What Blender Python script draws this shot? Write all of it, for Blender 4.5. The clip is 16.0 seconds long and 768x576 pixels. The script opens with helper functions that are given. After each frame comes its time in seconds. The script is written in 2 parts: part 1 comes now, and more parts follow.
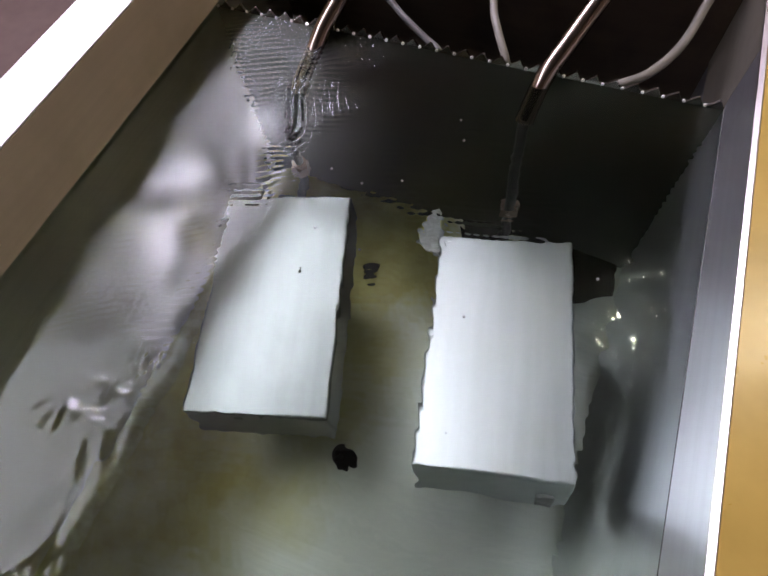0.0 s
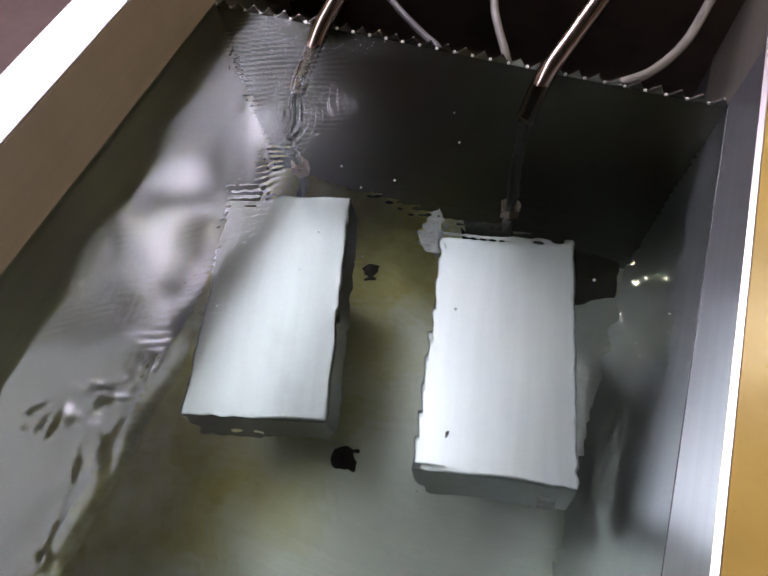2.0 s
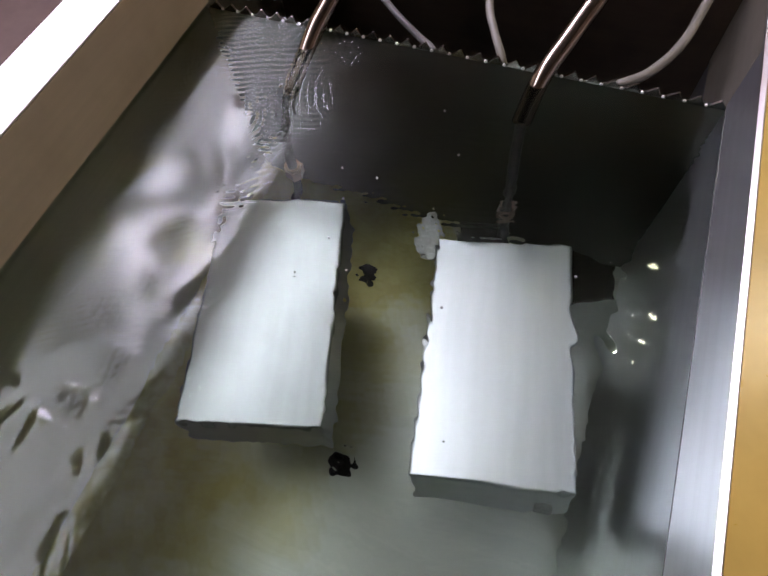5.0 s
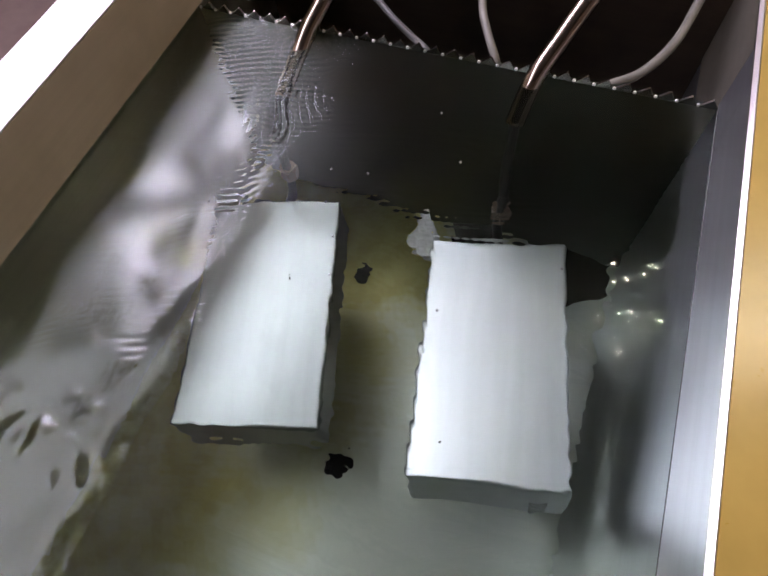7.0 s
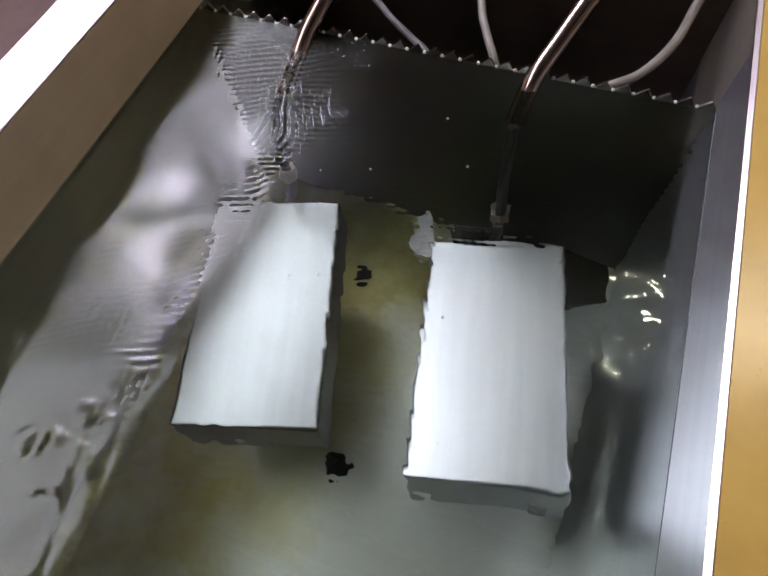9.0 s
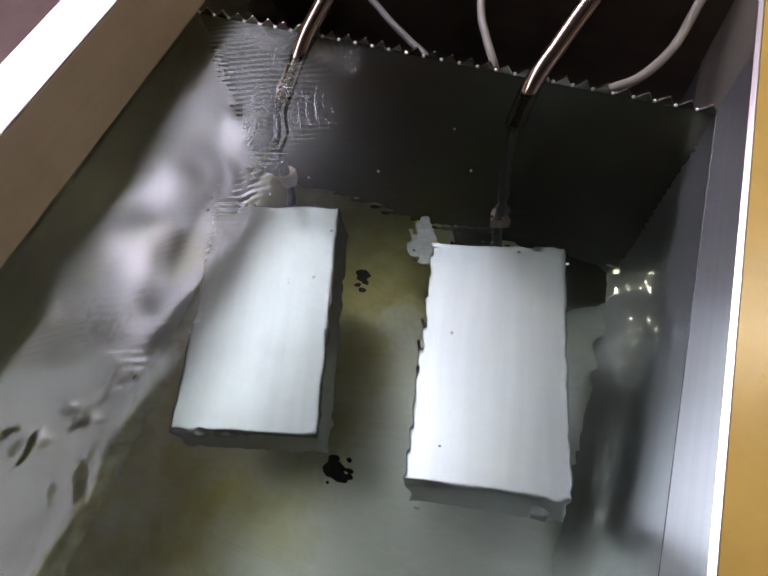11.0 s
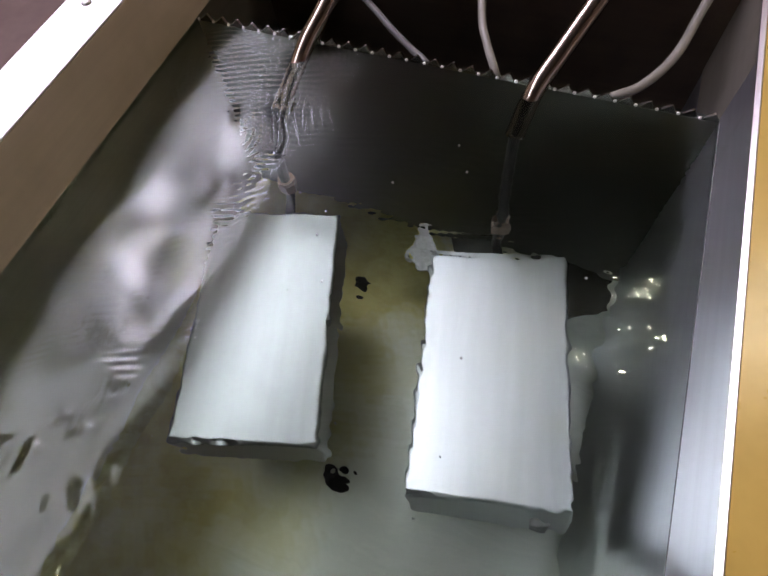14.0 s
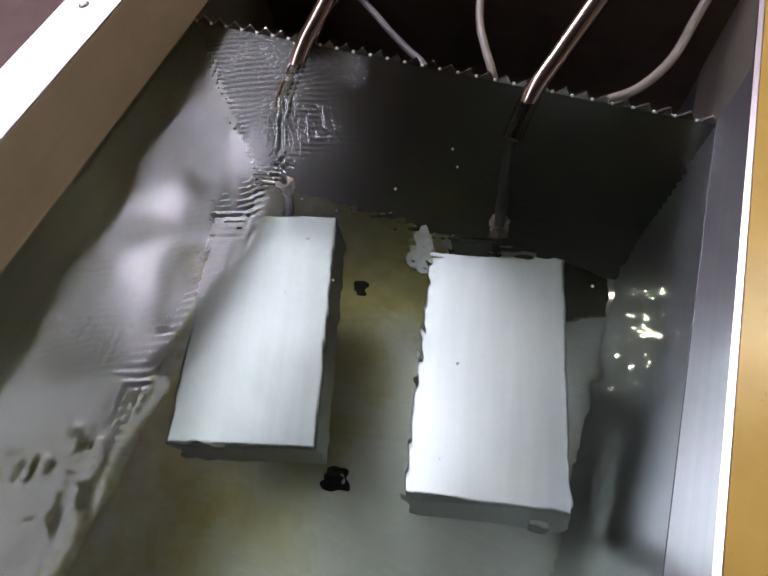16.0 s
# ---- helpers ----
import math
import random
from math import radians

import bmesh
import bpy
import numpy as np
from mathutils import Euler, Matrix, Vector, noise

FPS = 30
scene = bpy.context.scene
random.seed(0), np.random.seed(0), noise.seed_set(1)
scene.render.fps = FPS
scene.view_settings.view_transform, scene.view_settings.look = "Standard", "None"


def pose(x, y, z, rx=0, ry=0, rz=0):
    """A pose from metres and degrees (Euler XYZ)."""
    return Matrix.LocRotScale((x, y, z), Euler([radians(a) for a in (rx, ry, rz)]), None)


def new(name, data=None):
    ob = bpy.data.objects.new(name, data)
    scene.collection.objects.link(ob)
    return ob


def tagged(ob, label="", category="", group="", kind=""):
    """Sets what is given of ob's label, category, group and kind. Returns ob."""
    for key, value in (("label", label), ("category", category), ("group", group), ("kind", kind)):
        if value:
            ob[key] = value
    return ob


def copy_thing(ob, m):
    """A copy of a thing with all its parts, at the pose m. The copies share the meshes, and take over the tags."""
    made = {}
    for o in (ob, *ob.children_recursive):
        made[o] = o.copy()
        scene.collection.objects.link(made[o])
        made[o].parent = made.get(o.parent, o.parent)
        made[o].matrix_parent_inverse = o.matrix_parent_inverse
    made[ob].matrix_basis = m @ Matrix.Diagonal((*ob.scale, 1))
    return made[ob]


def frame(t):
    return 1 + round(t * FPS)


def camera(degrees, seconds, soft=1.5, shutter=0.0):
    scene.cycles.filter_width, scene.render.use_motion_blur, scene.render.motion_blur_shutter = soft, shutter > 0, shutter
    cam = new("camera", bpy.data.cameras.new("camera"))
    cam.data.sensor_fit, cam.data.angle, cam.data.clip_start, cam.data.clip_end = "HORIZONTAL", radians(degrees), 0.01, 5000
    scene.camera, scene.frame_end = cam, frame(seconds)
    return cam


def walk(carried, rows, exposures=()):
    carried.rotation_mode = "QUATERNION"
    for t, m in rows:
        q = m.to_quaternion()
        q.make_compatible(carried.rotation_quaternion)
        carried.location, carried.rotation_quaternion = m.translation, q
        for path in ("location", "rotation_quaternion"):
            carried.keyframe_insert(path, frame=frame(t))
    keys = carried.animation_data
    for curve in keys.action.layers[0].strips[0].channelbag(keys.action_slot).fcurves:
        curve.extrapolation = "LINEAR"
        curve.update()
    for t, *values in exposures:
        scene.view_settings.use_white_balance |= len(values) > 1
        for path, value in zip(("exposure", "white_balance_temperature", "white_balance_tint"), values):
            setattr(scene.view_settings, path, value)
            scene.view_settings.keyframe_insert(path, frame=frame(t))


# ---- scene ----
cam = camera(70.0, 16.0, soft=1.7)
PATH = [
    (0.0, pose(0.3771, -0.4264, 0.3573, 28.059, 3.578, 21.082)),
    (0.5, pose(0.3772, -0.4255, 0.3568, 28.056, 3.610, 21.171)),
    (1.0, pose(0.3770, -0.4238, 0.3562, 27.978, 3.655, 21.253)),
    (1.5, pose(0.3768, -0.4222, 0.3556, 27.863, 3.736, 21.200)),
    (2.0, pose(0.3772, -0.4216, 0.3544, 27.861, 3.827, 21.087)),
    (2.5, pose(0.3774, -0.4212, 0.3532, 27.929, 3.848, 21.006)),
    (3.0, pose(0.3767, -0.4192, 0.3529, 27.838, 3.837, 20.922)),
    (3.5, pose(0.3756, -0.4166, 0.3527, 27.693, 3.793, 20.837)),
    (4.0, pose(0.3750, -0.4156, 0.3522, 27.690, 3.738, 20.813)),
    (6.5, pose(0.3774, -0.4103, 0.3544, 27.357, 3.705, 20.286)),
    (7.0, pose(0.3764, -0.4105, 0.3552, 27.283, 3.616, 20.134)),
    (7.5, pose(0.3765, -0.4117, 0.3556, 27.310, 3.577, 20.040)),
    (8.0, pose(0.3773, -0.4125, 0.3554, 27.403, 3.582, 20.073)),
    (8.5, pose(0.3772, -0.4124, 0.3551, 27.472, 3.535, 20.120)),
    (9.0, pose(0.3767, -0.4119, 0.3548, 27.501, 3.482, 20.151)),
    (11.5, pose(0.3755, -0.4073, 0.3543, 27.658, 3.635, 19.976)),
    (12.0, pose(0.3748, -0.4058, 0.3544, 27.594, 3.650, 19.976)),
    (12.5, pose(0.3741, -0.4035, 0.3544, 27.542, 3.685, 20.040)),
    (13.0, pose(0.3739, -0.4024, 0.3540, 27.630, 3.685, 20.127)),
    (13.5, pose(0.3736, -0.4019, 0.3538, 27.753, 3.641, 20.112)),
    (14.0, pose(0.3736, -0.4011, 0.3542, 27.806, 3.633, 20.072)),
    (14.5, pose(0.3737, -0.4002, 0.3548, 27.782, 3.637, 20.017)),
    (15.0, pose(0.3734, -0.3999, 0.3552, 27.750, 3.590, 19.917)),
    (15.5, pose(0.3728, -0.4001, 0.3554, 27.756, 3.489, 19.857)),
    (16.0, pose(0.3719, -0.3999, 0.3557, 27.745, 3.385, 19.847)),
]
walk(cam, PATH)

# ---- the plan, in metres: the water lies at z = 0, the weir at y = 0 ----
TW = 0.50                 # inner width of the tank
FRONT = -0.72             # inner face of its front wall
BACK = 0.135              # inner face of the overflow chamber's back wall
DEPTH = 0.394             # floor under the water
RIM_L, RIM_R = 0.073, 0.063
WALL = 0.047              # double-skinned wall
FLOOR_Z = -0.95           # floor of the room
CEIL_Z = 1.95
LAMP_Z = 1.62               # the panel lights hang under the ceiling

# ---- world and exposure ----
world = bpy.data.worlds.new("world")
scene.world = world
world.use_nodes = True
world.node_tree.nodes["Background"].inputs[0].default_value = (0.35, 0.36, 0.4, 1)
world.node_tree.nodes["Background"].inputs[1].default_value = 0.0025
scene.view_settings.exposure = 3.0


# ---- materials ----
class Mat:
    """A node material: a principled shader with noise, bump and mixed colours."""

    def __init__(self, name, rough=0.5, metal=0.0):
        self.m = bpy.data.materials.new(name)
        self.m.use_nodes = True
        self.t = self.m.node_tree
        self.p = self.t.nodes["Principled BSDF"]
        self.p.inputs["Roughness"].default_value = rough
        self.p.inputs["Metallic"].default_value = metal
        self.co = self.t.nodes.new("ShaderNodeTexCoord").outputs["Object"]

    def link(self, a, b):
        self.t.links.new(a, b)

    def stretched(self, sx, sy, sz):
        n = self.t.nodes.new("ShaderNodeMapping")
        n.inputs["Scale"].default_value = (sx, sy, sz)
        self.link(self.co, n.inputs["Vector"])
        return n.outputs["Vector"]

    def noise(self, scale, detail=4.0, vec=None, rough=0.55):
        n = self.t.nodes.new("ShaderNodeTexNoise")
        n.inputs["Scale"].default_value = scale
        n.inputs["Detail"].default_value = detail
        n.inputs["Roughness"].default_value = rough
        self.link(vec or self.co, n.inputs["Vector"])
        return n.outputs["Fac"]

    def ramp(self, fac, stops):
        n = self.t.nodes.new("ShaderNodeValToRGB")
        e = n.color_ramp.elements
        while len(e) < len(stops):
            e.new(0.5)
        for el, (pos, col) in zip(e, stops):
            el.position = pos
            el.color = (*col, 1) if len(col) == 3 else col
        self.link(fac, n.inputs["Fac"])
        return n.outputs["Color"]

    def mix(self, fac, a, b, how="MIX"):
        n = self.t.nodes.new("ShaderNodeMix")
        n.data_type = "RGBA"
        n.blend_type = how
        for sock, val in ((n.inputs[0], fac), (n.inputs[6], a), (n.inputs[7], b)):
            if isinstance(val, bpy.types.NodeSocket):
                self.link(val, sock)
            else:
                sock.default_value = val if isinstance(val, float) else (*val, 1)
        return n.outputs[2]

    def rough(self, fac, lo, hi):
        n = self.t.nodes.new("ShaderNodeMapRange")
        n.inputs["To Min"].default_value, n.inputs["To Max"].default_value = lo, hi
        self.link(fac, n.inputs["Value"])
        self.link(n.outputs[0], self.p.inputs["Roughness"])

    def bump(self, fac, strength=0.2, dist=0.001):
        n = self.t.nodes.new("ShaderNodeBump")
        n.inputs["Strength"].default_value = strength
        n.inputs["Distance"].default_value = dist
        self.link(fac, n.inputs["Height"])
        self.link(n.outputs[0], self.p.inputs["Normal"])

    def colour(self, c):
        if isinstance(c, bpy.types.NodeSocket):
            self.link(c, self.p.inputs["Base Color"])
        else:
            self.p.inputs["Base Color"].default_value = (*c, 1)
        return self


def steel(name, base, rough, grain=(3, 3, 400), stain=(0.25, 0.24, 0.2), stain_at=0.62, spread=0.05, metal=1.0):
    """Brushed stainless steel with faint dirt."""
    k = Mat(name, rough, 1.0)
    g = k.noise(1.0, 3.0, k.stretched(*grain))
    s = k.noise(7.0, 6.0)
    hi = tuple(c * 1.04 for c in base)
    lo = tuple(c * 0.95 for c in base)
    col = k.ramp(g, [(0.3, lo), (0.7, hi)])
    mask = k.ramp(s, [(stain_at, (0, 0, 0)), (stain_at + 0.2, (1, 1, 1))])
    k.colour(k.mix(mask, col, stain))
    k.rough(k.noise(23.0, 4.0), rough - spread, rough + spread)
    k.bump(g, 0.03, 0.0003)
    k.p.inputs["Metallic"].default_value = metal
    return k.m


STEEL_WALL = steel("steel_wall", (0.42, 0.435, 0.46), 0.33, grain=(120, 2, 120), spread=0.03)
# one wall steel in several tones: lit above the water, darker below
STEEL_WARM = steel("steel_wall_warm", (0.52, 0.49, 0.41), 0.46, grain=(120, 2, 120), stain=(0.40, 0.37, 0.28), stain_at=0.5)
STEEL_LIT_BROWN = steel("steel_wall_lit_brown", (0.70, 0.585, 0.45), 0.5, grain=(120, 2, 120), stain=(0.58, 0.48, 0.35), stain_at=0.5, metal=0.45)
STEEL_LIT = steel("steel_wall_lit", (0.64, 0.65, 0.68), 0.38, grain=(120, 2, 120), spread=0.04)
STEEL_TEETH = steel("steel_teeth", (0.30, 0.29, 0.27), 0.22, grain=(5, 5, 60))
STEEL_RIM = steel("steel_rim", (0.62, 0.61, 0.60), 0.30, grain=(300, 3, 3))
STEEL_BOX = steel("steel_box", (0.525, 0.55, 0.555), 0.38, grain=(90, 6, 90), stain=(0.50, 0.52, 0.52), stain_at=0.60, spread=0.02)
# the same box steel, darkened to hold down the lamp's glare
STEEL_BOX_DIMMED = steel("steel_box_dimmed", (0.172, 0.181, 0.175), 0.33, grain=(90, 6, 90), stain=(0.138, 0.146, 0.139), stain_at=0.60, spread=0.02)
STEEL_PIPE = steel("steel_pipe", (0.30, 0.245, 0.20), 0.14, grain=(5, 5, 60))
# near-black base holds the plate's underwater shade; its teeth get a lighter copy
STEEL_WEIR = steel("steel_weir_shaded", (0.048, 0.056, 0.048), 0.36, grain=(2, 400, 60), stain=(0.03, 0.03, 0.025))


def floor_steel():
    """Steel bottom under a yellow-brown film, thickest along one seam and towards the weir."""
    k = Mat("steel_floor", 0.42, 1.0)
    g = k.noise(1.0, 3.0, k.stretched(3, 300, 3))
    clean = k.ramp(g, [(0.3, (0.52, 0.55, 0.49)), (0.7, (0.58, 0.61, 0.54))])
    film = k.ramp(k.noise(38.0, 6.0), [(0.3, (0.36, 0.31, 0.085)), (0.7, (0.47, 0.43, 0.17))])
    parts = k.t.nodes.new("ShaderNodeSeparateXYZ")
    k.link(k.co, parts.inputs[0])

    def sum_of(a, wa, b, wb):
        n = k.t.nodes.new("ShaderNodeMath")
        n.operation = "MULTIPLY"
        n.inputs[1].default_value = wa
        k.link(a, n.inputs[0])
        m = k.t.nodes.new("ShaderNodeMath")
        m.operation = "MULTIPLY_ADD"
        m.inputs[1].default_value = wb
        k.link(b, m.inputs[0])
        k.link(n.outputs[0], m.inputs[2])
        return m.outputs[0]

    lie = sum_of(parts.outputs[0], -2.6, parts.outputs[1], 1.3)
    offset = k.t.nodes.new("ShaderNodeMath")
    offset.inputs[1].default_value = 0.43
    k.link(lie, offset.inputs[0])
    thick = sum_of(offset.outputs[0], 1.0, k.noise(6.5, 6.0), 1.5)
    k.colour(k.mix(k.ramp(thick, [(0.0, (0, 0, 0)), (0.42, (0.9, 0.9, 0.9))]), clean, film))
    k.rough(k.noise(23.0, 4.0), 0.31, 0.38)
    k.bump(g, 0.03, 0.0003)
    return k.m


STEEL_FLOOR = floor_steel()
# the chamber's shade is put into this dark brown base
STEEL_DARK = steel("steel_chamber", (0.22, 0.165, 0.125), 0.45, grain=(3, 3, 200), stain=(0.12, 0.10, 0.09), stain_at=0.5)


def plain(name, a, b, rough, scale=30.0, bump=0.1, metal=0.0):
    k = Mat(name, rough, metal)
    f = k.noise(scale, 5.0)
    k.colour(k.ramp(f, [(0.3, a), (0.7, b)]))
    k.rough(k.noise(scale * 3, 3.0), rough - 0.06, rough + 0.06)
    k.bump(f, bump, 0.001)
    return k.m


CABLE = plain("cable_sheath", (0.14, 0.13, 0.11), (0.19, 0.178, 0.15), 0.45, 60)
BLACK = plain("drain_black", (0.001, 0.001, 0.001), (0.003, 0.003, 0.003), 0.8)
MENISCUS = plain("meniscus_highlight", (0.05, 0.052, 0.048), (0.13, 0.135, 0.125), 0.6, 60, 0.4)
# near-black tone for the conduit's dark look under water
PIPE_SHADED = plain("pipe_shaded", (0.006, 0.006, 0.005), (0.012, 0.012, 0.011), 0.6, 70)
# same sheath, darkened by hand for the chamber's shade
CABLE_SHADED = plain("shaded_cable_sheath", (0.06, 0.058, 0.052), (0.10, 0.095, 0.088), 0.5, 60)
BLOT_BLACK = plain("black_blot", (0.008, 0.009, 0.007), (0.03, 0.03, 0.02), 0.7, 90, 0.4)
# pale tone of the lamplit lug, used on the terminal too
PALE_LUG = plain("pale_lug", (0.27, 0.27, 0.26), (0.42, 0.42, 0.41), 0.6, 120, 0.4)
ALGAE = plain("yellow_deposit", (0.30, 0.27, 0.10), (0.46, 0.44, 0.24), 0.7, 60, 0.5)
TAN_SIDE = plain("tan_side", (0.35, 0.235, 0.055), (0.45, 0.305, 0.075), 0.30, 18, 0.05)
TILE = plain("floor_tile_brown", (0.085, 0.058, 0.050), (0.115, 0.082, 0.070), 0.5, 9)
ROOM_WALL = plain("room_wall_paint", (0.21, 0.175, 0.14), (0.26, 0.215, 0.17), 0.7, 5)
ROOM_CEIL = plain("ceiling_paint", (0.20, 0.195, 0.185), (0.24, 0.235, 0.225), 0.8, 5)
WHITE_METAL = plain("white_metal", (0.70, 0.70, 0.70), (0.78, 0.78, 0.78), 0.4, 20)
SCREW = plain("screw_steel", (0.25, 0.24, 0.23), (0.4, 0.38, 0.36), 0.35, 80, 0.1, 1.0)


def glow(name, colour, strength):
    m = bpy.data.materials.new(name)
    m.use_nodes = True
    p = m.node_tree.nodes["Principled BSDF"]
    p.inputs["Base Color"].default_value = (0.8, 0.8, 0.8, 1)
    p.inputs["Emission Color"].default_value = (*colour, 1)
    p.inputs["Emission Strength"].default_value = strength
    return m


GLOW_PANEL = glow("lit_diffuser", (0.86, 0.77, 1.0), 4.4)
GLOW_DIM = glow("dim_diffuser", (0.89, 0.85, 1.0), 1.25)
GLOW_SPOT = glow("lit_bulb", (1.0, 0.88, 0.66), 26.0)


def water_material():
    m = bpy.data.materials.new("tank_water")
    m.use_nodes = True
    t = m.node_tree
    t.nodes.remove(t.nodes["Principled BSDF"])
    g = t.nodes.new("ShaderNodeBsdfGlass")
    g.inputs["Color"].default_value = (0.865, 0.935, 0.870, 1)
    g.inputs["Roughness"].default_value = 0.0
    g.inputs["IOR"].default_value = 1.333
    t.links.new(g.outputs[0], t.nodes["Material Output"].inputs["Surface"])
    return m


WATER = water_material()


# ---- mesh helpers ----
def part(name, bm, material, parent=None, label="", smooth=False):
    """Links a bmesh as one mesh object, under a thing or a part where parent is given."""
    bmesh.ops.recalc_face_normals(bm, faces=bm.faces)
    me = bpy.data.meshes.new(name)
    bm.to_mesh(me)
    bm.free()
    me.materials.append(material)
    for f in me.polygons:
        f.use_smooth = smooth
    ob = new(name, me)
    if parent:
        ob.parent = parent
    return tagged(ob, label)


def box(x0, x1, y0, y1, z0, z1, bevel=0.0, seg=2, bm=None):
    bm = bm or bmesh.new()
    m = Matrix.LocRotScale(((x0 + x1) / 2, (y0 + y1) / 2, (z0 + z1) / 2), None, (x1 - x0, y1 - y0, z1 - z0))
    vs = bmesh.ops.create_cube(bm, size=1, matrix=m)["verts"]
    if bevel:
        es = {e for v in vs for e in v.link_edges}
        bmesh.ops.bevel(bm, geom=list(es), offset=bevel, segments=seg, affect="EDGES", profile=0.5)
    return bm


def disc(x, y, z0, z1, r, n=32, r2=None, bm=None):
    bm = bm or bmesh.new()
    bmesh.ops.create_cone(bm, cap_ends=True, segments=n, radius1=r, radius2=r if r2 is None else r2, depth=z1 - z0,
                          matrix=Matrix.Translation((x, y, (z0 + z1) / 2)))
    return bm


def curve_points(pts, n=12):
    """A Catmull-Rom curve through pts."""
    P = [Vector(p) for p in pts]
    P = [2 * P[0] - P[1]] + P + [2 * P[-1] - P[-2]]
    out = []
    for i in range(1, len(P) - 2):
        a, b, c, d = P[i - 1:i + 3]
        for k in range(n):
            t = k / n
            out.append(0.5 * (2 * b + (c - a) * t + (2 * a - 5 * b + 4 * c - d) * t * t + (3 * b - a - 3 * c + d) * t ** 3))
    out.append(P[-2])
    return out


def tube(pts, r, sides=14, n=12):
    """A round tube along a smooth curve, with capped ends."""
    path = curve_points(pts, n)
    bm = bmesh.new()
    rings = []
    up = Vector((0.3, 0.9, 0.2)).normalized()
    for i, p in enumerate(path):
        d = (path[min(i + 1, len(path) - 1)] - path[max(i - 1, 0)]).normalized()
        a = d.cross(up).normalized()
        b = d.cross(a).normalized()
        rings.append([bm.verts.new(p + r * (math.cos(2 * math.pi * k / sides) * a + math.sin(2 * math.pi * k / sides) * b)) for k in range(sides)])
    for u, v in zip(rings, rings[1:]):
        for k in range(sides):
            bm.faces.new((u[k], u[(k + 1) % sides], v[(k + 1) % sides], v[k]))
    bm.faces.new(rings[0])
    bm.faces.new(rings[-1])
    return bm


# ---- the tank ----
tank = new("water_tank")
tagged(tank, "open stainless steel water tank with wide flanged rim", "tank")
BASE = -DEPTH - 0.06
Y0, Y1 = FRONT - WALL, BACK + WALL
part("side_wall", box(-WALL, 0, Y0, Y1, BASE, RIM_L - 0.002), STEEL_WARM, tank)
part("side_wall", box(TW, TW + WALL, Y0, Y1, BASE, RIM_R - 0.0056), STEEL_WALL, tank)
# bands that paint light and reflections onto the walls above the water
part("lit_wall_band", box(-0.001, 0.0016, FRONT, BACK, 0.003, RIM_L - 0.0022), STEEL_LIT_BROWN, tank, "wall above the waterline in a brownish lit tone")
part("lit_wall_band", box(TW - 0.0010, TW + 0.001, 0.0024, BACK, -0.06, RIM_R - 0.0057), STEEL_WARM, tank, "chamber wall with its brownish reflection put into the colour")
part("lit_wall_band", box(TW - 0.0010, TW + 0.001, FRONT, 0.0022, 0.0016, RIM_R - 0.0057), STEEL_LIT, tank, "brushed steel above the waterline in a lit tone")
part("front_wall", box(0, TW, Y0, FRONT, BASE, RIM_R - 0.002), STEEL_WALL, tank)
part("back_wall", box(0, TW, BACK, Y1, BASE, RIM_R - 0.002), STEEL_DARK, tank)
part("rim", box(-WALL - 0.001, 0.0015, Y0, Y1, RIM_L - 0.002, RIM_L, 0.0008), STEEL_RIM, tank, "wide bright flange of the rim")
bm = bmesh.new()
section = [(TW - 0.0012, RIM_R - 0.0032), (TW + 0.0019, RIM_R - 0.0014), (TW + 0.0027, RIM_R - 0.0018), (TW + 0.0027, RIM_R - 0.0055), (TW - 0.0012, RIM_R - 0.0055)]
ends = [[bm.verts.new((x, y, z)) for x, z in section] for y in (Y0, Y1)]
for i in range(5):
    bm.faces.new((ends[0][i], ends[0][(i + 1) % 5], ends[1][(i + 1) % 5], ends[1][i]))
bm.faces.new(ends[0]), bm.faces.new(ends[1])
part("rim", bm, STEEL_RIM, tank, "narrow bright bevelled edge")

# the floor, with the drain's round opening
DRAIN = (0.2507, -0.3408)
DRAIN_R = 0.0145


def tank_floor():
    bm = bmesh.new()
    outer = [bm.verts.new((x, y, -DEPTH)) for x, y in ((0, FRONT), (TW, FRONT), (TW, BACK), (0, BACK))]
    ring = [bm.verts.new((DRAIN[0] + DRAIN_R * math.cos(a * math.pi / 16), DRAIN[1] + DRAIN_R * math.sin(a * math.pi / 16), -DEPTH)) for a in range(32)]
    edges = [bm.edges.new((outer[i], outer[(i + 1) % 4])) for i in range(4)] + [bm.edges.new((ring[i], ring[(i + 1) % 32])) for i in range(32)]
    bmesh.ops.triangle_fill(bm, edges=edges, use_beauty=True)
    geo = bmesh.ops.extrude_face_region(bm, geom=list(bm.faces))
    bmesh.ops.translate(bm, verts=[g for g in geo["geom"] if isinstance(g, bmesh.types.BMVert)], vec=(0, 0, -0.004))
    return bm


part("tank_floor", tank_floor(), STEEL_FLOOR, tank, "stained steel bottom of the tank")
bm = disc(*DRAIN, -DEPTH - 0.05, -DEPTH - 0.0042, DRAIN_R + 0.001, 32)
bmesh.ops.delete(bm, geom=[f for f in bm.faces if f.normal.z > 0.5], context="FACES_ONLY")
drain = part("drain_cup", bm, BLACK, tank, "black drain hole in the tank floor")

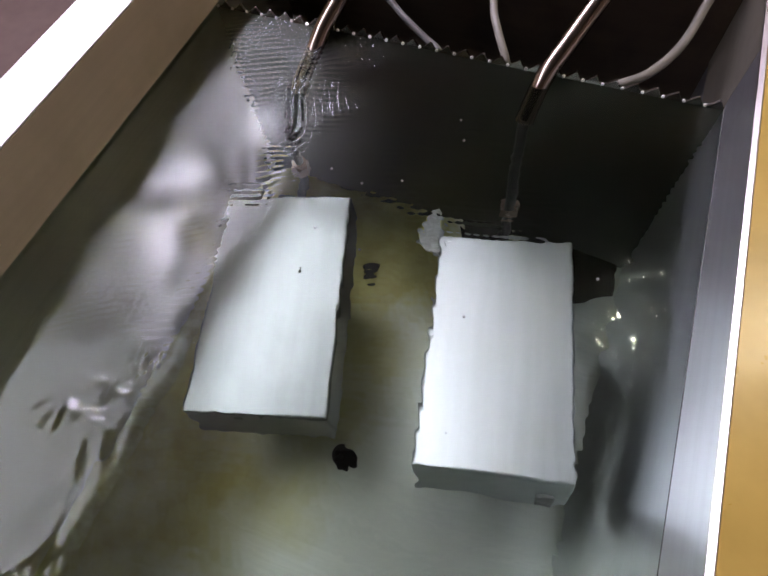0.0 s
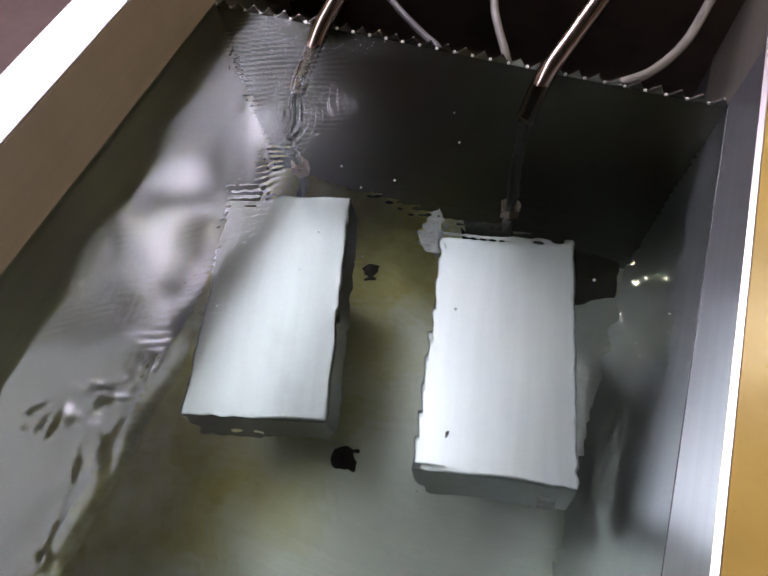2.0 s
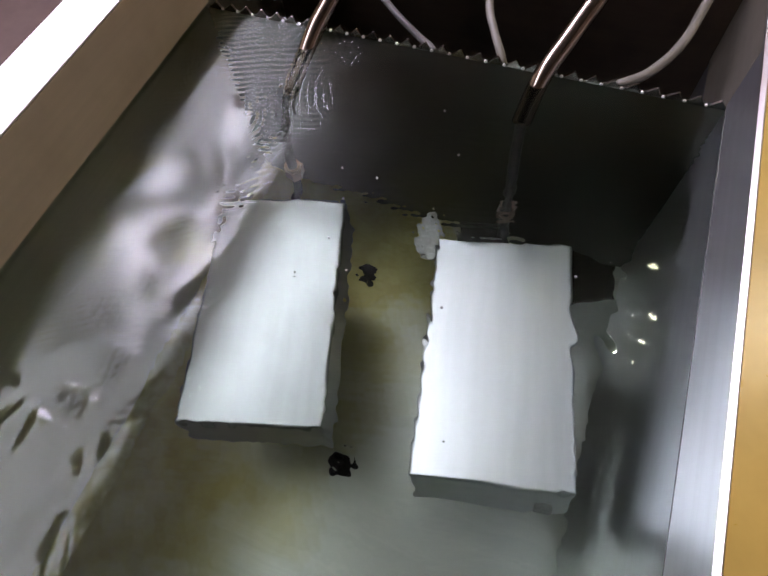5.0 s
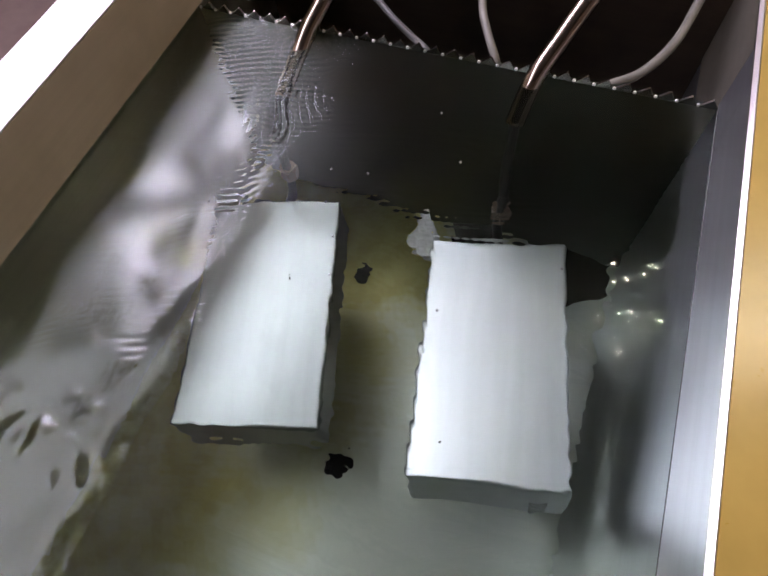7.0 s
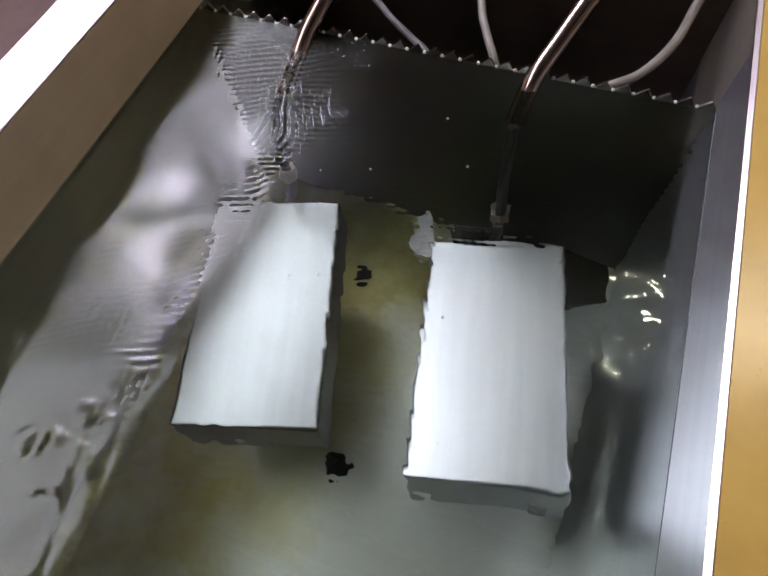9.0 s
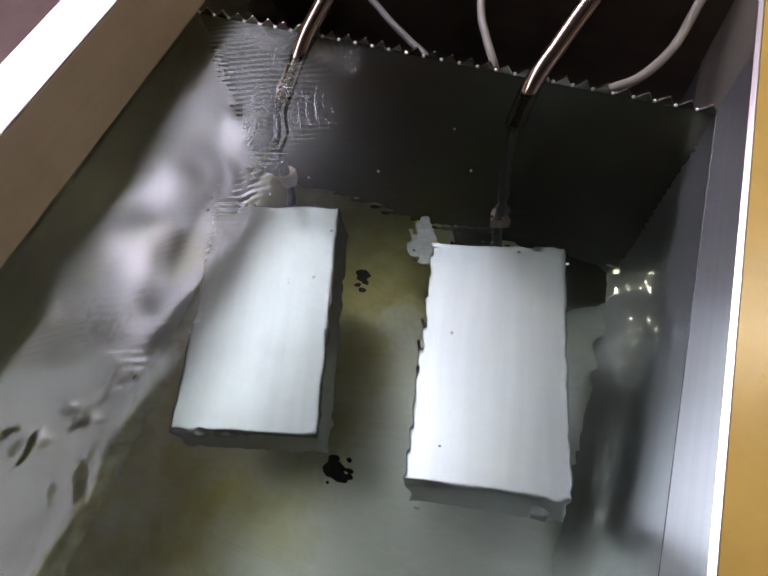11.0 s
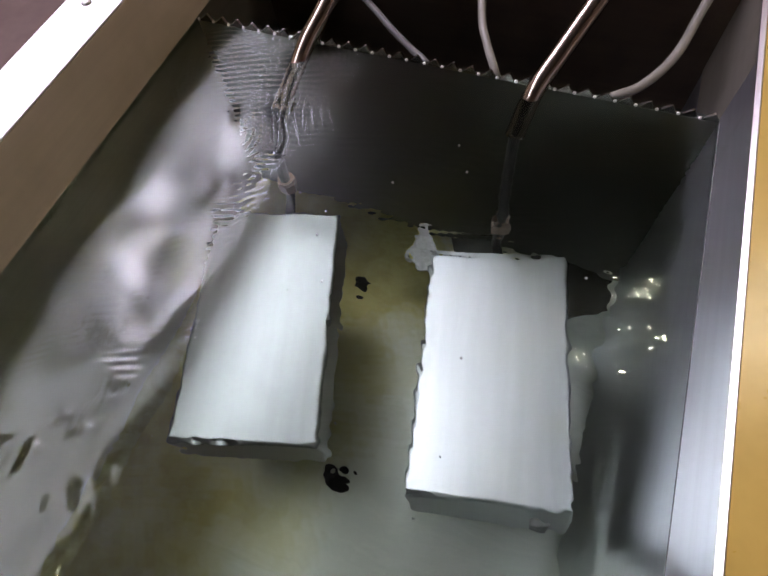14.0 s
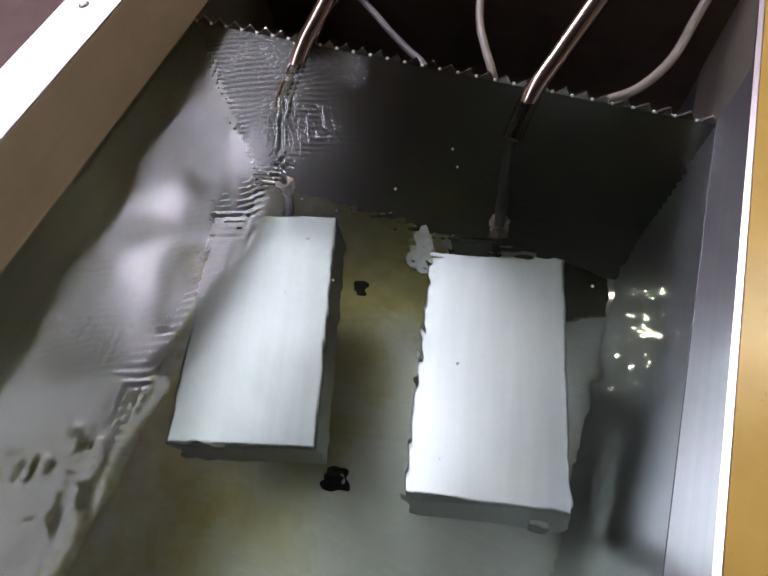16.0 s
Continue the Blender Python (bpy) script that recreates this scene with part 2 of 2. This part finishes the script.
# weld fillet along the foot of the side wall, with a yellow deposit
def fillet(x, sgn, y0, y1, r, material, label):
    bm = bmesh.new()
    n = 60
    rows = []
    for i in range(n + 1):
        y = y0 + (y1 - y0) * i / n
        rr = r * (1 + 0.25 * noise.noise((x * 9, y * 14, 0.3)))
        rows.append([bm.verts.new((x + sgn * rr * (1 - math.sin(a)), y, -DEPTH + rr * (1 - math.cos(a)) + 0.0005)) for a in (0, 0.4, 0.8, 1.2, math.pi / 2)])
    for u, v in zip(rows, rows[1:]):
        for k in range(4):
            bm.faces.new((u[k], u[k + 1], v[k + 1], v[k]))
    return part("weld_fillet", bm, material, tank, label, smooth=True)


fillet(0.0, 1, FRONT, -0.003, 0.018, ALGAE, "yellowish deposit along the bottom seam")
# a strip on the wall imitates the glint along the water's edge
part("meniscus_line", box(TW - 0.0014, TW + 0.001, FRONT, -0.001, 0.0004, 0.0012, 0.0002), MENISCUS, tank, "thin line for the meniscus highlight at the waterline")

def blot(name, x, y, z, r, seed, material, parent, label=""):
    """A thin uneven patch."""
    bm = bmesh.new()
    rim, crown = [], []
    for k in range(24):
        a = 2 * math.pi * k / 24
        q = r * (1 + 0.45 * noise.noise((math.cos(a) * 1.3 + seed, math.sin(a) * 1.3, seed)))
        rim.append(bm.verts.new((x + q * math.cos(a), y + q * math.sin(a), z)))
        crown.append(bm.verts.new((x + 0.8 * q * math.cos(a), y + 0.8 * q * math.sin(a), z + 0.0012)))
    for k in range(24):
        bm.faces.new((rim[k], rim[(k + 1) % 24], crown[(k + 1) % 24], crown[k]))
    bm.faces.new(crown)
    return part(name, bm, material, parent, label, smooth=True)


blot("floor_blot", 0.194, -0.107, -DEPTH + 0.0002, 0.011, 3, BLOT_BLACK, tank, "small black blot on the tank floor")

# rivet on the flange
bm = bmesh.new()
bmesh.ops.create_uvsphere(bm, u_segments=16, v_segments=8, radius=0.0045, matrix=Matrix.LocRotScale((-0.0275, -0.0900, RIM_L), None, (1, 1, 0.5)))
part("rivet", bm, SCREW, tank, "small grey rivet on the flange", smooth=True)

# ---- the saw-toothed weir ----
PITCH = 0.0172


def toothed(low, y0, y1, cut):
    """A plate whose top edge is cut into saw teeth; cut is how much of the teeth is left out at the top."""
    bm = bmesh.new()
    top = []
    x = 0.0005
    while x < TW - 0.0005:
        top += [(x, -0.001), (x + 0.0035, -0.001), (x + PITCH * 0.66, 0.0064 - cut), (x + PITCH * 0.74, 0.0064 - cut)]
        x += PITCH
    top = [(min(a, TW - 0.0005), b) for a, b in top if a < TW - 0.0004] + [(TW - 0.0005, -0.001)]
    f = [bm.verts.new((a, y0, b)) for a, b in top]
    g = [bm.verts.new((a, y0, low)) for a, b in top]
    fb = [bm.verts.new((a, y1, b)) for a, b in top]
    gb = [bm.verts.new((a, y1, low)) for a, b in top]
    for i in range(len(top) - 1):
        bm.faces.new((f[i], f[i + 1], g[i + 1], g[i]))
        bm.faces.new((fb[i + 1], fb[i], gb[i], gb[i + 1]))
        bm.faces.new((f[i + 1], f[i], fb[i], fb[i + 1]))
        bm.faces.new((g[i], g[i + 1], gb[i + 1], gb[i]))
    return bm


weir = new("weir_plate")
tagged(weir, "steel overflow plate in a shaded tone, with a saw-toothed top edge", "weir")
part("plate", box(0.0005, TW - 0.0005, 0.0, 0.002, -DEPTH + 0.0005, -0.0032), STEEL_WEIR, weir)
part("toothed_edge", toothed(-0.003, -0.0002, 0.0022, 0.0), STEEL_TEETH, weir, "row of small glinting saw teeth")
bm = bmesh.new()
bmesh.ops.create_uvsphere(bm, u_segments=10, v_segments=6, radius=0.0016)
bead_mesh_ob = None
x = 0.0005 + 0.0018
while x < TW - 0.002:
    if bead_mesh_ob is None:
        bead_mesh_ob = part("water_bead", bm, STEEL_RIM, weir, smooth=True)
        bead_mesh_ob.location = (x, -0.0008, 0.0004)
    else:
        b = new("water_bead", bead_mesh_ob.data)
        b.parent = weir
        b.location = (x, -0.0008, 0.0004)
    x += PITCH


# ---- the two steel boxes, hung in the water on their conduits ----
BOX_W, BOX_L, BOX_H = 0.1345, 0.2430, 0.076


def steel_box(label, m, material, pipe, coupling):
    ob = new("submersible_box")
    ob.matrix_basis = m
    tagged(ob, label, "metal box", "boxes hung in the water")
    w, l = BOX_W / 2, BOX_L / 2
    part("body", box(-w, w, -l, l, -BOX_H, 0, 0.003, 3), material, ob)
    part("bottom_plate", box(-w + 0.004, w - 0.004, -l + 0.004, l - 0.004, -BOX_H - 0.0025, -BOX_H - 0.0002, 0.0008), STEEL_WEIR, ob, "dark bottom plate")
    inv = m.inverted()
    # just under the water the conduit runs on to the box, blackened for shade
    k = next(i for i, p in enumerate(pipe) if p[2] >= 0) - 1
    part("conduit", tube([inv @ Vector(p) for p in pipe[k:]], 0.0088), STEEL_PIPE, ob, "bent brownish steel conduit", smooth=True)
    part("conduit_shaded", tube([inv @ Vector(p) for p in pipe[:k + 1]], 0.0052), PIPE_SHADED, ob, "conduit under water, blackened to look shaded", smooth=True)
    c = inv @ Vector(coupling)
    nut = part("coupling", disc(c.x, c.y, c.z - 0.008, c.z + 0.008, 0.0105, 6), STEEL_DARK, ob, "hexagonal coupling with dull glints")
    part("collar", disc(c.x, c.y, c.z + 0.0082, c.z + 0.0125, 0.0085, 20), STEEL_DARK, nut)
    return ob


box_l = steel_box("bright steel box with a conduit, hanging near the yellowed tank seam", pose(0.1562, -0.2422, -0.175, -2.0, -1.0, 17.4), STEEL_BOX_DIMMED,
                  [(0.127, -0.140, -0.215), (0.123, -0.114, -0.210), (0.122, -0.099, -0.180), (0.122, -0.096, -0.09), (0.123, -0.072, -0.035), (0.1267, -0.0177, 0.0), (0.1368, 0.0157, 0.021), (0.154, 0.072, 0.055), (0.168, 0.1345, 0.09)], (0.1222, -0.098, -0.160))
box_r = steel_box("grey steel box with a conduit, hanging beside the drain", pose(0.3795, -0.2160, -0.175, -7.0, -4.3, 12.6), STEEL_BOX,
                  [(0.358, -0.124, -0.205), (0.353, -0.098, -0.200), (0.350, -0.082, -0.175), (0.347, -0.078, -0.10), (0.341, -0.040, -0.038), (0.3471, -0.0103, 0.0), (0.3590, 0.019, 0.019), (0.3741, 0.053, 0.041), (0.396, 0.10, 0.075), (0.410, 0.1345, 0.10)], (0.3490, -0.079, -0.157))
blot("speck", 0.022, 0.030, 0.0002, 0.0012, 2, BLOT_BLACK, box_l)
blot("speck", -0.040, -0.090, 0.0002, 0.0010, 4, BLOT_BLACK, box_r)
# the second box's brackets: lamplight paled into the lug, shade into the dim ones
def tab(outline, z0, z1, material, label):
    bm = bmesh.new()
    low = [bm.verts.new((a, b, z0)) for a, b in outline]
    high = [bm.verts.new((a, b, z1)) for a, b in outline]
    bm.faces.new(low), bm.faces.new(high)
    n = len(outline)
    for i in range(n):
        bm.faces.new((low[i], low[(i + 1) % n], high[(i + 1) % n], high[i]))
    bmesh.ops.bevel(bm, geom=list(bm.edges), offset=0.0010, segments=2, affect="EDGES")
    return part("lug", bm, material, box_r, label)


tab([(-0.0785, 0.180), (-0.0665, 0.142), (-0.0665, 0.112), (-0.0845, 0.114), (-0.0965, 0.130), (-0.0885, 0.170)], -0.034, -0.029, PALE_LUG, "pale tapered lug at the back corner")
tab([(-0.052, 0.121), (0.006, 0.121), (0.004, 0.170), (-0.050, 0.173)], -0.054, -0.050, STEEL_TEETH, "dim steel bracket behind the box")
tab([(0.0675, 0.078), (0.113, 0.090), (0.116, 0.134), (0.0675, 0.152)], -0.064, -0.060, STEEL_TEETH, "dim steel bracket on the long side")
part("terminal", box(0.036, 0.052, -BOX_L / 2 - 0.004, -BOX_L / 2 + 0.001, -0.062, -0.034, 0.0015), PALE_LUG, box_r, "small pale terminal block on the front face")


# ---- cables hanging over the weir into the overflow chamber ----
def cable(label, pts, r=0.0042, material=CABLE):
    ob = part("cable", tube(pts, r, 12), material, None, label, smooth=True)
    return tagged(ob, "", "cable", "cables behind the weir")


cable("grey cable curving down to the weir plate", [(0.475, 0.128, 0.075), (0.4636, 0.09, 0.0323), (0.453, 0.05, 0.0154), (0.4329, 0.02, 0.0036), (0.408, 0.0062, -0.006), (0.395, 0.0075, -0.03), (0.39, 0.012, -0.12)])
cable("thin grey cable hanging behind the weir plate", [(0.262, 0.128, 0.05), (0.2797, 0.06, 0.0175), (0.2928, 0.03, 0.0105), (0.3088, 0.0065, -0.002), (0.314, 0.0075, -0.03), (0.314, 0.012, -0.12)], 0.0038)
cable("grey cable low in the overflow chamber, coloured as if in shade", [(0.12, 0.128, -0.03), (0.1605, 0.09, -0.0249), (0.1886, 0.06, -0.0189), (0.2206, 0.03, -0.0132), (0.243, 0.0075, -0.008), (0.255, 0.0075, -0.04), (0.26, 0.012, -0.12)], 0.0036, CABLE_SHADED)


# ---- the water, a rippled sheet ----
def water_sheet():
    x0, x1, y0, y1 = -0.028, TW + 0.028, FRONT - 0.02, 0.0035
    xs = np.concatenate([np.arange(x0, 0.215, 0.0008), np.arange(0.215, x1 + 0.0006, 0.0012)])
    ys = np.concatenate([np.arange(y0, -0.42, 0.0012), np.arange(-0.42, y1, 0.0008), [y1]])
    X, Y = np.meshgrid(xs, ys)
    z = np.zeros_like(X)

    def field(seed, size):
        """A smooth field between 0 and 1."""
        r = np.random.RandomState(seed)
        f = np.zeros_like(X)
        for _ in range(14):
            a, k, ph = r.uniform(0, 2 * np.pi), 2 * np.pi / size * r.uniform(0.5, 1.3), r.uniform(0, 2 * np.pi)
            f += np.sin(k * (X * np.cos(a) + Y * np.sin(a)) + ph)
        return np.clip(0.5 + f / 9.0, 0, 1)

    def plane(angle, length, slope, seed, size=0.10, bend=0.012):
        a = np.radians(angle)
        warp = bend * (field(seed + 50, 0.16) - 0.5)
        ph = 2 * np.pi / length * (X * np.cos(a) + Y * np.sin(a) + warp)
        f = field(seed, size)
        return slope * length / (2 * np.pi) * np.sin(ph) * f * f * (3 - 2 * f)

    def rings(cx, cy, length, slope, seed, fade):
        d = np.hypot(X - cx, Y - cy) + 0.014 * (field(seed + 9, 0.07) - 0.5)
        return slope * length / (2 * np.pi) * np.sin(2 * np.pi * d / length) * np.exp(-d / fade) * field(seed, 0.12)

    def chop(length, slope, seed, size=0.08):
        """Irregular small waves from all sides."""
        r = np.random.RandomState(seed)
        f = np.zeros_like(X)
        for _ in range(9):
            a, k, ph = r.uniform(0, 2 * np.pi), 2 * np.pi / (length * r.uniform(0.7, 1.5)), r.uniform(0, 2 * np.pi)
            f += np.sin(k * (X * np.cos(a) + Y * np.sin(a)) + ph) / k
        g = field(seed + 3, size)
        return slope * 0.45 * f * g * g * (3 - 2 * g)

    def ramp(v, width):
        """0 below zero, 1 above it, over that width."""
        return 1 / (1 + np.exp(np.clip(-4 * v / width, -60, 60)))

    def patches(seed, size, share):
        """Patches with soft edges that cover about that share of the sheet."""
        f = field(seed, size)
        return ramp(f - np.quantile(f, 1 - share), 0.22)

    # the humming corner by the first conduit, where the fine ripples stand
    reach = 0.150 + 0.030 * ramp(Y + 0.17, 0.05) + 0.03 * (field(61, 0.05) - 0.5)
    hum = ramp(reach - X, 0.022) * ramp(Y + 0.385 + 0.28 * (X - 0.10) + 0.03 * (field(62, 0.06) - 0.5), 0.03)
    hum *= ramp(X - 0.030, 0.03)
    # the lively patch by the right wall
    lively = np.exp(-(((X - 0.464) / 0.034) ** 4 + ((Y + 0.205) / 0.055) ** 4))
    front = ramp(-(Y + 0.36), 0.05) * ramp(0.158 - X, 0.03)
    z += hum * ramp(Y + 0.24, 0.08) * patches(71, 0.10, 0.62) * rings(0.060, -0.135, 0.0064, 0.42, 3, 0.35)
    z += hum * patches(72, 0.08, 0.72) * plane(110, 0.0063, 0.36, 1, 0.12)
    z += hum * patches(73, 0.07, 0.45) * plane(122, 0.0060, 0.28, 2, 0.09)
    z += hum * ramp(Y + 0.12, 0.05) * rings(0.127, -0.020, 0.0058, 0.50, 4, 0.14)
    z += hum * patches(74, 0.05, 0.6) * chop(0.0080, 0.17, 12, 0.05)
    # faint ripples everywhere else
    rest = (1 - hum) * (0.2 + 0.8 * ramp(X - 0.205, 0.05)) * (1 - 0.9 * np.exp(-(((X - 0.455) / 0.07) ** 4 + ((Y + 0.21) / 0.12) ** 4)))
    z += rest * plane(104, 0.0066, 0.060, 21, 0.09)
    z += rest * plane(35, 0.0066, 0.050, 22, 0.08)
    z += rest * chop(0.009, 0.040, 16)
    z += plane(70, 0.030, 0.016, 5, 0.2)
    z += plane(150, 0.042, 0.018, 6, 0.2)
    z += plane(120, 0.075, 0.020, 8, 0.3)
    # lazy swell with dents, towards the front
    z += front * (patches(75, 0.06, 0.5) * chop(0.024, 0.11, 14, 0.05) + chop(0.012, 0.030, 15, 0.05))
    z += lively * (chop(0.026, 0.14, 11, 0.2) + chop(0.011, 0.060, 18, 0.06))
    ny, nx = X.shape
    idx = np.arange(nx * ny).reshape(ny, nx)
    quads = np.stack([idx[:-1, :-1], idx[:-1, 1:], idx[1:, 1:], idx[1:, :-1]], -1).reshape(-1, 4)
    me = bpy.data.meshes.new("water")
    me.vertices.add(nx * ny)
    me.vertices.foreach_set("co", np.stack([X, Y, z], -1).astype(np.float32).ravel())
    me.loops.add(quads.size)
    me.loops.foreach_set("vertex_index", quads.astype(np.int32).ravel())
    me.polygons.add(len(quads))
    me.polygons.foreach_set("loop_start", np.arange(0, quads.size, 4, dtype=np.int32))
    me.update(calc_edges=True)
    me.materials.append(WATER)
    me.polygons.foreach_set("use_smooth", [True] * len(me.polygons))
    return me


water = new("water", water_sheet())
tagged(water, "clear rippling water filled up to the weir", "water", kind="structure")


# ---- small air bubbles floating on the water ----
bubble_mat = bpy.data.materials.new("bubble_film")
bubble_mat.use_nodes = True
bp = bubble_mat.node_tree.nodes["Principled BSDF"]
bp.inputs["Base Color"].default_value = (0.75, 0.76, 0.74, 1)
bp.inputs["Roughness"].default_value = 0.08
bp.inputs["Transmission Weight"].default_value = 0.6
bubbles = []
rnd = random.Random(11)
spots = [(0.205, -0.165), (0.225, -0.180), (0.255, -0.150), (0.290, -0.080), (0.310, -0.110), (0.228, -0.215), (0.175, -0.520), (0.250, -0.240), (0.420, -0.190), (0.345, -0.260)]
bm = bmesh.new()
bmesh.ops.create_uvsphere(bm, u_segments=10, v_segments=6, radius=0.0011)
first = part("bubble", bm, bubble_mat, None, "tiny clear air bubble floating on the water", smooth=True)
tagged(first, "", "bubble", "bubbles on the water")
for i, (bx, by) in enumerate(spots):
    m = pose(bx, by, 0.0006)
    if i == 0:
        first.matrix_basis = m
        bubbles.append((first, bx, by))
    else:
        bubbles.append((copy_thing(first, m), bx, by))


# ---- the room round the tank ----
def setting(name, bm, material, label):
    return tagged(part(name, bm, material), label, kind="structure")


# walls and ceiling stay out of view, added to steer bounce and reflections
RX0, RX1, RY0, RY1 = -2.2, 1.9, -1.9, 1.72
setting("floor", box(RX0, RX1, RY0, RY1, FLOOR_Z - 0.05, FLOOR_Z), TILE, "brown tiled floor of the room")
setting("ceiling", box(RX0, RX1, RY0, RY1, CEIL_Z, CEIL_Z + 0.05), ROOM_CEIL, "unseen ceiling, dim grey for dark reflections")
setting("wall_west", box(RX0 - 0.1, RX0, RY0, RY1, FLOOR_Z, CEIL_Z), ROOM_WALL, "unseen room wall, warm beige for bounce light")
setting("wall_east", box(RX1, RX1 + 0.1, RY0, RY1, FLOOR_Z, CEIL_Z), ROOM_WALL, "unseen room wall, warm beige for bounce light")
setting("wall_north", box(RX0, RX1, RY1, RY1 + 0.1, FLOOR_Z, CEIL_Z), ROOM_WALL, "unseen room wall, warm beige for bounce light")
setting("wall_south", box(RX0, RX1, RY0 - 0.1, RY0, FLOOR_Z, CEIL_Z), ROOM_WALL, "unseen room wall, warm beige for bounce light")

stand = new("tank_stand")
tagged(stand, "steel cabinet that carries the water tank", "cabinet")
part("cabinet_body", box(-WALL, TW + WALL, Y0, Y1, FLOOR_Z, BASE, 0.004), STEEL_DARK, stand)

# added tan surface; its colour replaces the steel flange's warm reflection
counter = new("side_surface")
tagged(counter, "tan surface standing for the flange's warm reflection", "counter")
part("tan_top", box(TW + WALL + 0.0005, TW + WALL + 0.6, Y0, Y1, RIM_R - 0.045, RIM_R - 0.003, 0.003), TAN_SIDE, counter)
part("tan_flange_top", box(TW + 0.0029, TW + WALL, Y0, Y1, RIM_R - 0.0055, RIM_R - 0.0016), TAN_SIDE, counter)
part("tan_side_body", box(TW + WALL + 0.02, TW + WALL + 0.58, Y0, Y1, FLOOR_Z, RIM_R - 0.046), TAN_SIDE, counter)

# ceiling light: one long lit panel parallel to the tank
def panel_light(label, material, LX0, LX1, LY0, LY1):
    light = new("ceiling_light")
    tagged(light, label, "ceiling light", "hanging panel lights")
    part("diffuser", box(LX0, LX1, LY0, LY1, LAMP_Z - 0.02, LAMP_Z), material, light, "lit white diffuser")
    for a in ((LX0 - 0.03, LX0, LY0, LY1), (LX1, LX1 + 0.03, LY0, LY1)):
        part("frame", box(*a, LAMP_Z - 0.022, LAMP_Z + 0.002), WHITE_METAL, light)
    for y in (LY0 + 0.2, LY1 - 0.2):
        part("hanger", disc((LX0 + LX1) / 2, y, LAMP_Z, CEIL_Z, 0.006, 10), WHITE_METAL, light)


panel_light("long bright panel light hanging under the ceiling", GLOW_PANEL, -1.42, -0.86, 0.08, 1.60)
panel_light("dimmer panel light hanging under the ceiling", GLOW_DIM, -1.42, -0.80, -1.40, 0.02)

def spotlight(label, x, y, r):
    spot = new("ceiling_spotlight")
    tagged(spot, label, "ceiling light")
    part("bulb", disc(x, y, CEIL_Z - 0.035, CEIL_Z - 0.02, r), GLOW_SPOT, spot, "lit warm lens")
    part("housing", disc(x, y, CEIL_Z - 0.0198, CEIL_Z, r + 0.016), WHITE_METAL, spot)


spotlight("small warm round lamp on the ceiling", 0.98, 0.88, 0.036)
spotlight("wide warm round lamp on the ceiling over the tan surface", 1.38, 0.93, 0.078)


# ---- what moves ----
def motions():
    rows = []
    for i in range(161):
        t = i / 10
        grow = 0.6 + 0.4 * min(1.0, t / 12)
        x = 0.011 * math.sin(0.83 * t + 0.4) + 0.0045 * grow * math.sin(5.1 * t) + 0.0025 * math.sin(13.7 * t + 1.0)
        y = 0.0018 * math.sin(3.7 * t) + 0.0019 * math.sin(16.3 * t + 2.0) - 0.0012
        rows.append((t, pose(x, y, 0.0002 * math.sin(7.0 * t), 0.10 * grow * math.sin(4.3 * t), 0.12 * grow * math.sin(5.7 * t + 1.0), 0.25 * math.sin(1.9 * t))))
    walk(water, rows)
    # the bubbles drift a little
    for i, (ob, bx, by) in enumerate(bubbles):
        walk(ob, [(t, pose(bx + 0.012 * math.sin(0.35 * t + i), by + 0.010 * math.sin(0.28 * t + 2.1 * i), 0.0006)) for t in range(0, 17)])


motions()
